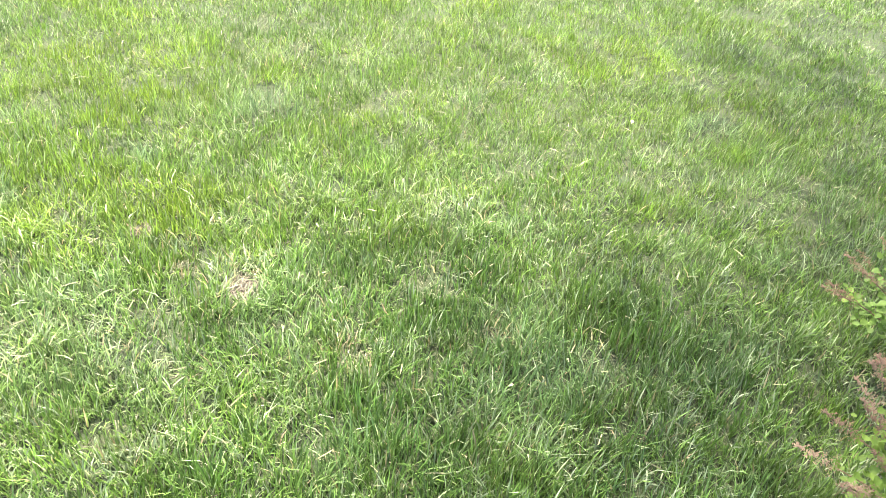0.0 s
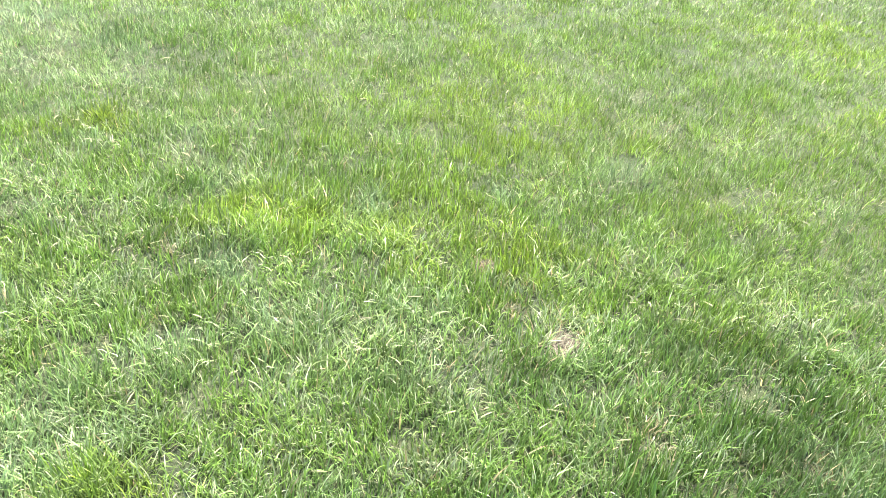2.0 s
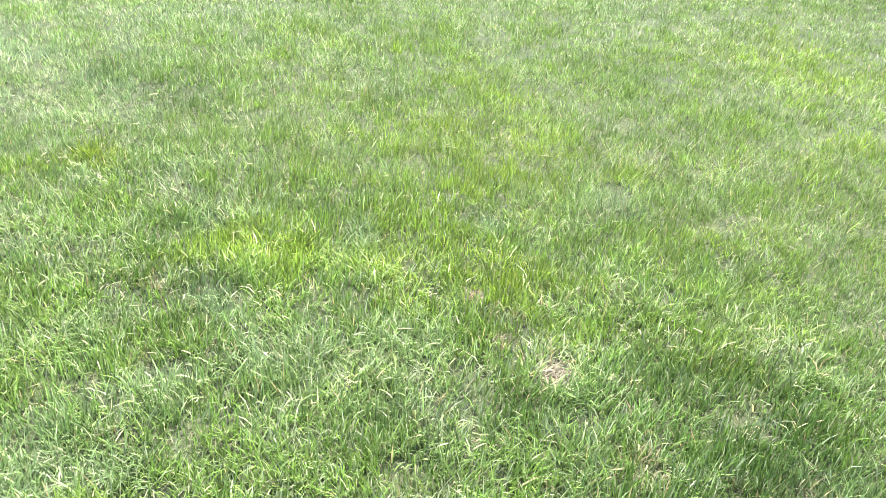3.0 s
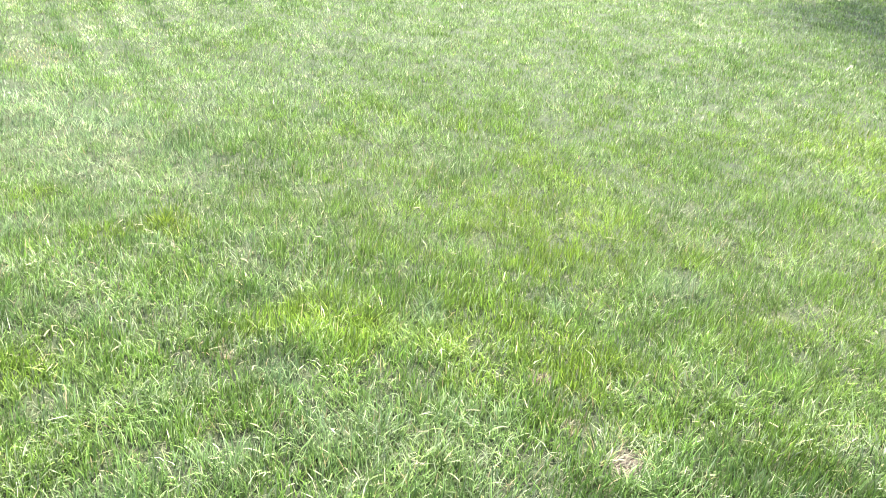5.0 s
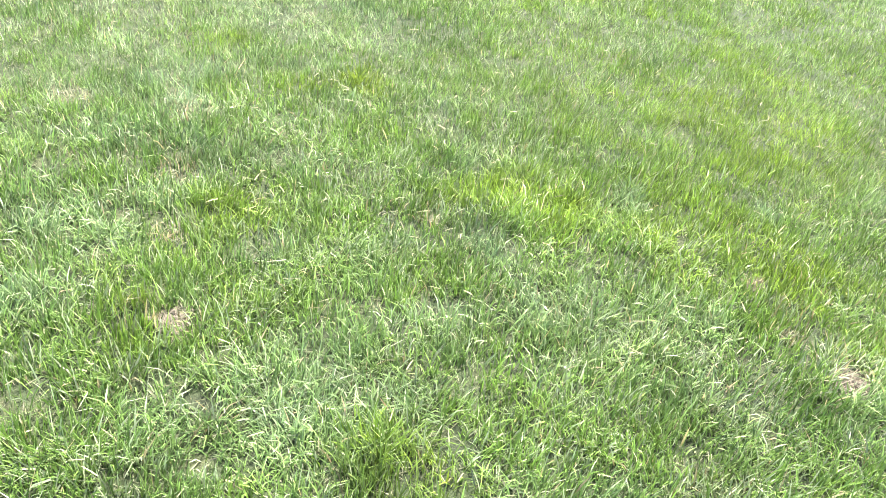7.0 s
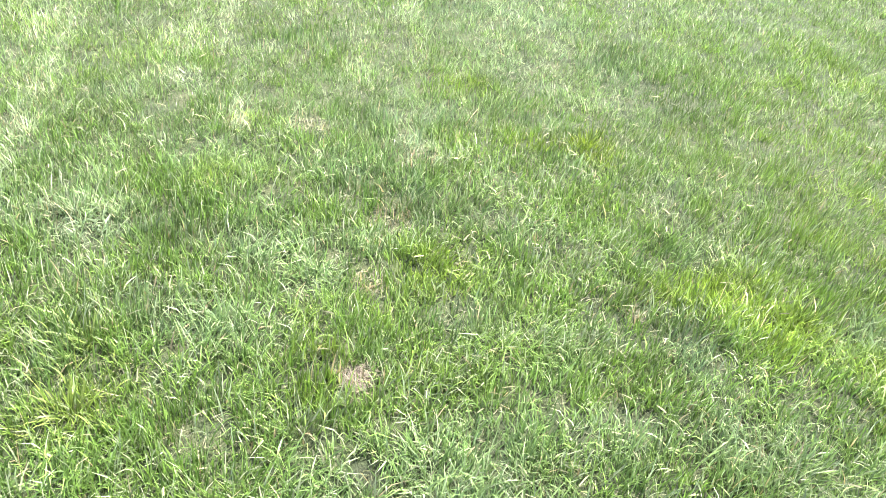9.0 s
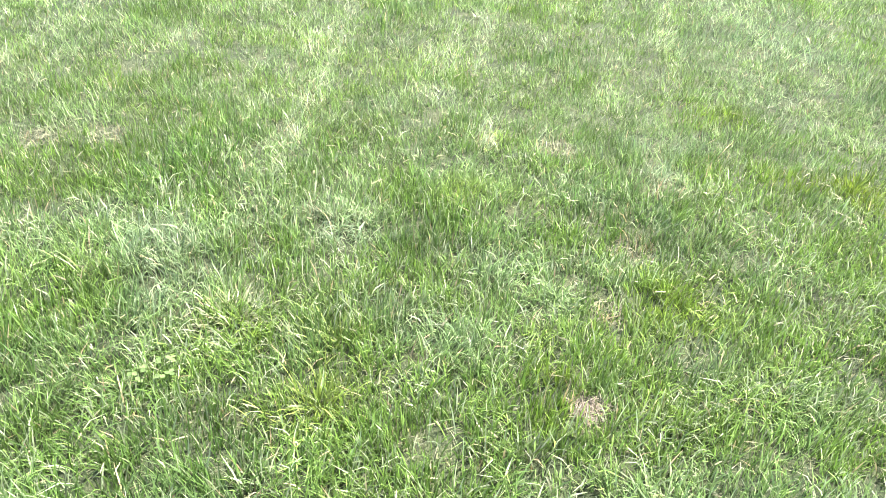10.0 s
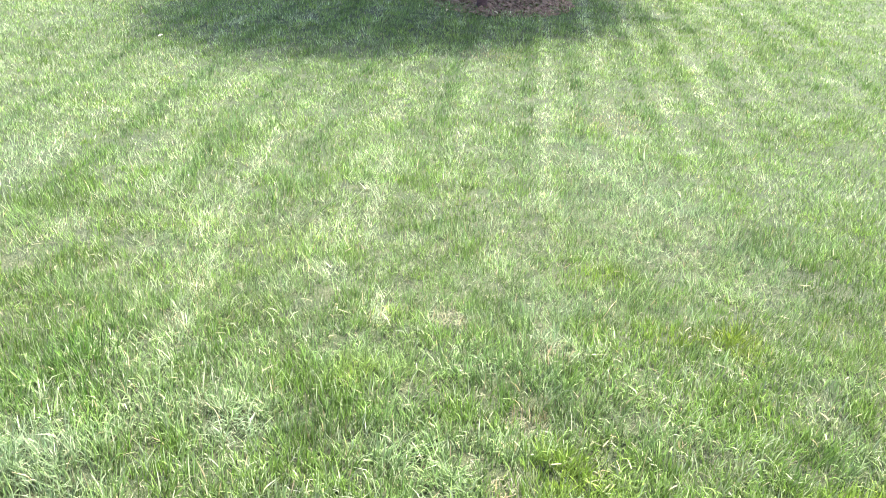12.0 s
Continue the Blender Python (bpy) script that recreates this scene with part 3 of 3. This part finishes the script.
# ---- spots where the turf has died: bare crumbly soil with dry straw on it ----
def bare_patch(x, y, r, dead, seed):
    rng = np.random.RandomState(seed)
    bare = dead >= 0.7
    label = "small bare patch of tan soil with dry straw in the lawn" if bare else "thin spot of pale dry straw among the grass"
    thing = tagged(new("bare_patch"), label, "bare patch", "bare patches in the lawn")
    thing.location = (x, y, float(level(x, y)))
    rings, sides = 6, 22
    verts, faces = [(0, 0, 0.007)], []
    for k in range(1, rings + 1):
        for n in range(sides):
            w = 2 * math.pi * n / sides
            q = r * k / rings * (1 + 0.3 * (rough(10 * x + 2 * math.cos(w), 10 * y + 2 * math.sin(w), 0.9, seed) - 0.5) + 0.06 * rng.normal())
            px, py = q * math.cos(w), q * math.sin(w)
            up = float(level(x + px, y + py) - level(x, y)) + 0.006 * (1 - (k / rings) ** 2) + 0.004 * rng.rand() - 0.006 * (k == rings)
            verts.append((px, py, up))
    for n in range(sides):
        faces.append((0, 1 + n, 1 + (n + 1) % sides))
    for k in range(rings - 1):
        for n in range(sides):
            a, b = 1 + k * sides, 1 + (k + 1) * sides
            faces.append((a + n, b + n, b + (n + 1) % sides, a + (n + 1) % sides))
    if bare:
        part("soil", mesh_of("soil", verts, faces, BARE), BARE, thing)
    n = int((420 if bare else 150) * (r / 0.05) ** 1.4)
    d, w = r * 1.25 * np.sqrt(rng.rand(n)), rng.uniform(0, 2 * math.pi, n)
    tones = np.array((0.2, 0.175, 0.13) if bare else (0.2, 0.205, 0.125)) * rng.uniform(0.3, 1.15, (n, 1))
    px, py = x + d * np.cos(w), y + d * np.sin(w)
    straw = blades("straw", px, py, rng.uniform(0.012, 0.04, n), rng.uniform(0.0012, 0.0028, n), rng.rand(n), rng.uniform(0, 6.28, n), tones, 2, STRAW, 0.006 + 0.004 * np.clip(1 - d / r, 0, 1) + 0.006 * rng.rand(n), True)
    straw.parent, straw.location = thing, -thing.location
    return thing


for n, (x, y, r, k) in enumerate(SPOTS):
    if k >= 0.7 or (k >= 0.4 and r < 0.1):
        bare_patch(x, y, r, k, 20 + n)


# ---- tufts of coarser grass ----
def tuft(x, y, r, count, high, wide, colour, flop, seed, label):
    rng = np.random.RandomState(seed)
    d, w = r * np.abs(rng.normal(0, 0.5, count)), rng.uniform(0, 2 * math.pi, count)
    px, py = x + d * np.cos(w), y + d * np.sin(w)
    tones = np.array(colour) * rng.uniform(0.7, 1.3, (count, 1))
    ob = blades("grass_tuft", px, py, high * rng.uniform(0.5, 1.2, count), wide * rng.uniform(0.7, 1.25, count), np.clip(flop + rng.normal(0, 0.2, count), 0.1, 1), w + rng.normal(0, 0.6, count), tones, 4, GRASS)
    return tagged(ob, label, "grass tuft", "coarse tufts in the lawn", "stuff")


tuft(-0.89, 2.12, 0.22, 55, 0.079, 0.0038, (0.107, 0.160, 0.048), 0.95, 1, "coarse pale green grass tuft with arching blades")
tuft(-0.82, 1.94, 0.26, 70, 0.072, 0.0041, (0.123, 0.168, 0.064), 0.95, 2, "coarse pale green grass tuft, flattened")
tuft(-1.11, 1.79, 0.2, 60, 0.065, 0.0048, (0.148, 0.202, 0.080), 0.95, 3, "thin flattened tuft of wide pale blades")
tuft(-1.07, 1.23, 0.1, 170, 0.072, 0.0036, (0.14, 0.225, 0.032), 0.45, 4, "upright bright green grass tuft")
tuft(-1.83, 0.53, 0.13, 160, 0.072, 0.0037, (0.139, 0.185, 0.040), 0.7, 5, "spreading lime green grass tuft")
tuft(-2.04, 0.62, 0.16, 170, 0.065, 0.0039, (0.131, 0.185, 0.048), 0.75, 6, "spreading yellow green grass tuft")
tuft(0.06, 1.79, 0.12, 110, 0.079, 0.0038, (0.074, 0.143, 0.032), 0.45, 7, "upright dark green grass tuft")
tuft(-2.57, 0.70, 0.16, 150, 0.065, 0.0036, (0.197, 0.227, 0.128), 0.55, 8, "dry whitish grass tuft")
tuft(-2.03, 1.53, 0.16, 180, 0.061, 0.0038, (0.123, 0.193, 0.032), 0.5, 9, "upright lime green grass tuft beside a thin spot")
tuft(-1.36, 2.38, 0.15, 200, 0.061, 0.0036, (0.13, 0.19, 0.03), 0.5, 10, "upright yellow green grass tuft")
tuft(-2.38, 2.42, 0.12, 140, 0.061, 0.0038, (0.131, 0.185, 0.024), 0.5, 11, "small yellow green grass tuft")
tuft(-2.99, 0.32, 0.22, 220, 0.061, 0.0038, (0.074, 0.160, 0.024), 0.4, 12, "upright deep green grass tuft")
tuft(-2.19, 0.37, 0.18, 160, 0.065, 0.0038, (0.205, 0.227, 0.120), 0.8, 13, "flattened whitish grass tuft")
tuft(-0.29, 1.63, 0.16, 160, 0.072, 0.0038, (0.074, 0.143, 0.028), 0.5, 14, "upright dark green grass tuft")


# ---- dead thatch on the soil under the blades ----
def thatch():
    rng = np.random.RandomState(77)
    x, y = scatter(rng, 0.95, 4.0, 4200, -56, 118)
    n = len(x)
    tones = np.where(rng.rand(n, 1) < 0.4, np.array((0.22, 0.225, 0.14)), np.array((0.1, 0.12, 0.05))) * rng.uniform(0.25, 0.95, (n, 1))
    ob = blades("lawn_thatch", x, y, rng.uniform(0.015, 0.045, n), rng.uniform(0.002, 0.004, n), rng.rand(n), rng.uniform(0, 6.28, n), tones, 1, STRAW, rng.uniform(0.002, 0.014, n), True)
    return tagged(ob, "matted dry brown thatch on the soil between the grass blades", "thatch", kind="stuff")


thatch()


# ---- cut blades lying on the lawn ----
def clippings():
    rng = np.random.RandomState(31)
    x, y = scatter(rng, 1.0, 3.6, 45, -50, 116)
    n = len(x)
    tones = np.array((0.2, 0.2, 0.11)) * rng.uniform(0.6, 1.2, (n, 1))
    ob = blades("grass_clippings", x, y, rng.uniform(0.02, 0.05, n), rng.uniform(0.0025, 0.0045, n), rng.rand(n), rng.uniform(0, 6.28, n), tones, 3, STRAW, rng.uniform(0.025, 0.045, n), True)
    return tagged(ob, "pale dry cut grass blades lying on the lawn", "grass clippings", kind="stuff")


clippings()


# ---- the weed with round leaves ----
def leaf_mesh(name, long, wide, material, cup=0.15):
    """A rounded leaf with a fold along its middle."""
    outline = [(0.0, 0.06), (0.2, 0.33), (0.45, 0.5), (0.7, 0.43), (0.9, 0.2), (1.0, 0.0)]
    verts, faces = [], []
    for t, w in outline:
        verts += [(-w * wide, t * long, cup * w * wide), (0, t * long, -0.04 * long * math.sin(math.pi * t)), (w * wide, t * long, cup * w * wide)]
    for k in range(len(outline) - 1):
        a = 3 * k
        faces += [(a, a + 1, a + 4, a + 3), (a + 1, a + 2, a + 5, a + 4)]
    return mesh_of(name, verts, faces, material, True)


def weed(x, y):
    thing = tagged(new("weed"), "low clover-like weed with pale round leaves in the grass", "weed")
    thing.location = (x, y, float(level(x, y)))
    data = leaf_mesh("leaf", 0.014, 0.013, WEED_LEAF)
    stalk = mesh_of("stalk", *tube([(0, 0, 0), (0, 0.004, 0.03), (0, 0.012, 0.05)], (0.0011, 0.001, 0.0008), 5), WEED_LEAF)
    rng = random.Random(8)
    for n in range(9):
        px, py, w = rng.uniform(-0.032, 0.032), rng.uniform(-0.06, 0.06), rng.uniform(0, 360)
        part("stalk", stalk, WEED_LEAF, thing).matrix_basis = pose(px, py, 0, 0, 0, w)
        tip = pose(px, py, 0, 0, 0, w) @ pose(0, 0.012, 0.05)
        for turn in (0, 120, 240)[: rng.choice((1, 2, 3))]:
            part("leaf", data, WEED_LEAF, thing).matrix_basis = tip @ pose(0, 0, 0, rng.uniform(-12, 18), rng.uniform(-15, 15), turn)
    return thing


weed(-2.00, 0.15)


# ---- a low shrub with spent flower heads beside the lawn ----
def lobed_leaf(long, wide):
    """Outline of a rounded leaf with three shallow lobes and a folded middle."""
    half = [(0.0, 0.05), (0.25, 0.5), (0.5, 0.42), (0.72, 0.42), (1.0, 0.0)]
    verts, faces = [], []
    for t, w in half:
        verts += [(-w * wide, t * long, 0.2 * w * wide), (0, t * long, -0.05 * long * math.sin(math.pi * t)), (w * wide, t * long, 0.2 * w * wide)]
    for k in range(len(half) - 1):
        a = 3 * k
        faces += [(a, a + 1, a + 4, a + 3), (a + 1, a + 2, a + 5, a + 4)]
    return [Vector(v) for v in verts], faces


def shrub(x, y, seed, stems, reach, high, lean, label):
    """Arching stems from one root, lobed leaves along them and faded plumes at the tips."""
    rng = random.Random(seed)
    thing = tagged(new("shrub"), label, "shrub", "shrubs beside the lawn")
    thing.location = (x, y, float(level(x, y)))
    outline, leaf_faces = lobed_leaf(0.021, 0.02)
    leaf = mesh_of("leaf", outline, leaf_faces, SHRUB_LEAF, True)
    verts, faces = [], []
    for n in range(330):
        up = 0.085 * rng.random()
        q = 0.026 * (1 - 0.7 * up / 0.085) * rng.random() ** 0.5 * (0.6 + 0.4 * math.sin(up * 240))
        w = rng.uniform(0, 6.28)
        c = Vector((q * math.cos(w), q * math.sin(w), up))
        o, k = len(verts), rng.uniform(0.0008, 0.002)
        for dx, dy, dz in ((1, 0, 0), (-0.5, 0.87, 0), (-0.5, -0.87, 0), (0, 0, 1.4)):
            verts.append(c + k * Vector((dx + rng.uniform(-0.3, 0.3), dy, dz)))
        faces += [(o, o + 1, o + 3), (o + 1, o + 2, o + 3), (o + 2, o, o + 3), (o, o + 2, o + 1)]
    head = mesh_of("spent_flower_head", verts, faces, SPENT)
    rest_verts, rest_faces = [], []
    for n in range(stems):
        w, out = 2.4 * n + rng.uniform(-0.25, 0.25), ((n + 0.5) / stems) ** 0.6
        tip = Vector((reach * out * math.cos(w) + lean[0], reach * out * math.sin(w) + lean[1], high * (1.05 - 0.55 * out**2) * rng.uniform(0.82, 1.08)))
        knee = Vector((0.35 * tip.x, 0.35 * tip.y, 0.72 * tip.z))
        pts = []
        for k in range(7):
            t = k / 6
            p = 2 * t * (1 - t) * knee + t * t * tip
            pts.append(p + 0.008 * t * Vector((rng.uniform(-1, 1), rng.uniform(-1, 1), rng.uniform(-1, 1))))
        part("stem", mesh_of("stem", *tube(pts, (0.0042, 0.0037, 0.0032, 0.0027, 0.0022, 0.0018, 0.0013), 5), TWIG), TWIG, thing)
        for k in range(70):
            t = rng.uniform(0.32, 0.97) * 5.999
            a = int(t)
            p = pts[a].lerp(pts[a + 1], t - a) + Vector((rng.gauss(0, 0.022), rng.gauss(0, 0.022), rng.gauss(0, 0.016)))
            m = Matrix.Translation(p) @ pose(0, 0, 0, rng.uniform(-25, 45), rng.uniform(-35, 35), rng.uniform(0, 360)) @ Matrix.Scale(rng.uniform(0.55, 1.15), 4)
            if k < 300 // stems:
                part("leaf", leaf, SHRUB_LEAF, thing).matrix_basis = m
            else:
                o = len(rest_verts)
                rest_verts += [m @ v for v in outline]
                rest_faces += [tuple(o + i for i in f) for f in leaf_faces]
        if n % 2 == 0 or out > 0.75:
            along = (pts[6] - pts[5]).to_track_quat("Z", "Y").to_matrix().to_4x4()
            part("spent_flower_head", head, SPENT, thing).matrix_basis = Matrix.Translation(pts[6]) @ along @ Matrix.Scale(rng.uniform(0.7, 1.2), 4)
    foliage = part("foliage", mesh_of("foliage", rest_verts, rest_faces, SHRUB_LEAF, True), SHRUB_LEAF, thing)
    tagged(foliage, kind="stuff")
    return thing


shrub(1.46, 2.19, 5, 50, 0.3, 0.46, (-0.06, 0.0), "low green shrub with faded brown flower plumes beside the grass")
shrub(1.24, 1.64, 6, 90, 0.24, 0.49, (-0.05, 0.0), "dense low green shrub with faded pinkish-brown flower plumes")


# ---- trees: one at the lawn's end, one unseen whose shade reaches in, one added for light shade ----
def tree(x, y, crown_r, crown_long, crown_z, crown_h, girth, seed, label, count, side=(0.0, 0.0)):
    rng = random.Random(seed)
    thing = tagged(new("tree"), label, "tree")
    thing.location = (x, y, float(level(x, y)))
    trunk = [(0, 0, -0.05), (0.01, 0.0, 0.12), (0.02, -0.01, 0.7), (0.05, 0.02, 1.4), (0.02, 0.05, 2.2)]
    part("trunk", mesh_of("trunk", *tube(trunk, [girth * v for v in (1.5, 1.1, 0.95, 0.9, 0.75)], 14), BARK, True), BARK, thing)
    tips = []
    for n in range(11):
        w, rise = 2.4 * n + rng.uniform(-0.3, 0.3), 1.5 + 0.07 * n
        reach = crown_r * rng.uniform(0.45, 0.85)
        end = Vector((reach * math.cos(w) + side[0], crown_long * reach * math.sin(w) + side[1], crown_z + crown_h * rng.uniform(-0.45, 0.75)))
        base = Vector((0.04, 0.03, rise))
        mid = base.lerp(end, 0.45) + Vector((0, 0, 0.25))
        part("limb", mesh_of("limb", *tube([base, base.lerp(mid, 0.5), mid, mid.lerp(end, 0.5), end], [girth * v for v in (0.42, 0.34, 0.26, 0.17, 0.06)], 7), BARK, True), BARK, thing)
        tips += [mid.lerp(end, 0.4), mid.lerp(end, 0.8), end]
    verts, faces = [], []
    clumps = []
    while len(clumps) < 190:
        p = Vector((rng.uniform(-1, 1), rng.uniform(-1, 1), rng.uniform(-1, 1)))
        if 0.25 < p.length < 1.0 + 0.12 * rng.random():
            clumps.append(Vector((p.x * crown_r + side[0], p.y * crown_r * crown_long + side[1], crown_z + p.z * crown_h)))
    for n in range(count):
        c = clumps[n % len(clumps)]
        p = c + Vector((rng.gauss(0, 0.36), rng.gauss(0, 0.36), rng.gauss(0, 0.28)))
        q = Euler((rng.uniform(-0.9, 0.9), rng.uniform(-0.9, 0.9), rng.uniform(0, 6.28))).to_matrix()
        o, k = len(verts), rng.uniform(0.75, 1.25)
        for v in ((0, 0, 0), (0.045, 0.05, 0.012), (0, 0.125, 0), (-0.045, 0.05, 0.012)):
            verts.append(p + q @ (k * Vector(v)))
        faces += [(o, o + 1, o + 2), (o, o + 2, o + 3)]
    part("crown", mesh_of("crown", verts, faces, CROWN_LEAF), CROWN_LEAF, thing, "purple-green leaves in dense clumps")
    return thing


tree(-7.85, 4.0, 1.05, 1.9, 2.2, 0.8, 0.04, 3, "small ornamental tree with dark purplish trunk in a mulch ring", 30000, (-0.4, 0.2))
tree(1.6, 11.5, 3.4, 1.0, 3.6, 1.6, 0.1, 4, "small leafy tree beyond the lawn, casting dense shade", 26000)
# invented, unseen tree that darkens the right side of the lawn
tree(4.4, 2.9, 4.5, 1.0, 3.6, 1.5, 0.07, 5, "young leafy tree added out of view to cast light shade", 16000)


def mulch_ring(x, y, r):
    rng = np.random.RandomState(12)
    thing = tagged(new("mulch_ring"), "low ring of brown bark mulch and dry leaves round the tree", "mulch")
    thing.location = (x, y, float(level(x, y)))
    sides, rings = 40, 8
    verts, faces = [(0, 0, 0.014)], []
    for k in range(1, rings + 1):
        for n in range(sides):
            w = 2 * math.pi * n / sides
            q = r * k / rings * (1 + 0.1 * rng.normal() * (k == rings))
            verts.append((q * math.cos(w), q * math.sin(w), 0.014 * (1 - (k / rings) ** 3) + 0.01 * rng.rand() - 0.02 * (k == rings)))
    for n in range(sides):
        faces.append((0, 1 + n, 1 + (n + 1) % sides))
    for k in range(rings - 1):
        for n in range(sides):
            a, b = 1 + k * sides, 1 + (k + 1) * sides
            faces.append((a + n, b + n, b + (n + 1) % sides, a + (n + 1) % sides))
    part("mound", mesh_of("mound", verts, faces, MULCH), MULCH, thing)
    chips, faces = [], []
    for n in range(1500):
        d, w = r * 1.1 * math.sqrt(rng.rand()), rng.uniform(0, 6.28)
        m = Matrix.Translation((d * math.cos(w), d * math.sin(w), 0.018 * max(0, 1 - (d / r) ** 3) + 0.01)) @ Euler(rng.uniform(-0.7, 0.7, 3)).to_matrix().to_4x4() @ pose(0, 0, 0, 0, 0, rng.uniform(0, 360))
        o, a, b = len(chips), rng.uniform(0.015, 0.05), rng.uniform(0.008, 0.016)
        chips += [m @ Vector(v) for v in ((-a, -b, 0), (a, -b, 0), (a, b, 0), (-a, b, 0), (0, 0, 0.012))]
        faces += [(o, o + 1, o + 4), (o + 1, o + 2, o + 4), (o + 2, o + 3, o + 4), (o + 3, o, o + 4)]
    tagged(part("loose_bark", mesh_of("loose_bark", chips, faces, MULCH), MULCH, thing, "loose dark brown bark chips"), kind="stuff")
    return thing


mulch_ring(-8.1, 4.3, 0.66)

# ---- fallen leaves and petals on the grass ----
fallen = leaf_mesh("dry_leaf", 0.06, 0.045, DRY_LEAF, 0.5)
for n, (x, y, k) in enumerate(((-7.13, 1.0, 0.6), (-6.89, 6.28, 0.6), (-1.37, 10.25, 1.4), (-1.27, 10.2, 1.0), (0.32, 2.0, 0.2), (0.75, 3.45, 0.3), (-7.57, 3.52, 0.6), (-7.4, 3.95, 0.7), (-7.35, 4.5, 0.6))):
    ob = tagged(new("dry_leaf", fallen), "dry pale curled leaf lying on the grass", "leaf", "fallen dry leaves")
    ob.matrix_basis = pose(x, y, float(level(x, y)) + 0.045, 20, 15, 70 * n) @ Matrix.Scale(k, 4)

# ---- the lawn ----
rng = np.random.RandomState(4)
DENSE, BLADES = 26000.0, 8
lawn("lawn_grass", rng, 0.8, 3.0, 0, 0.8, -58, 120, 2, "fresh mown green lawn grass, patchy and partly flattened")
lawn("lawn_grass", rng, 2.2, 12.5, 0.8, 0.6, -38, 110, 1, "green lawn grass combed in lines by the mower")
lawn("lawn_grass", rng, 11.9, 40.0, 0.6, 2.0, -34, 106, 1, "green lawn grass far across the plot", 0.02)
lawn("lawn_grass", rng, 0.8, 9.0, 0, 3.0, 120, 302, 1, "green lawn grass round the edge of the plot", 0.1)
lawn("lawn_grass", rng, 0.05, 0.85, 0, 0.05, 0, 360, 1, "short green lawn grass underfoot", 0.2)
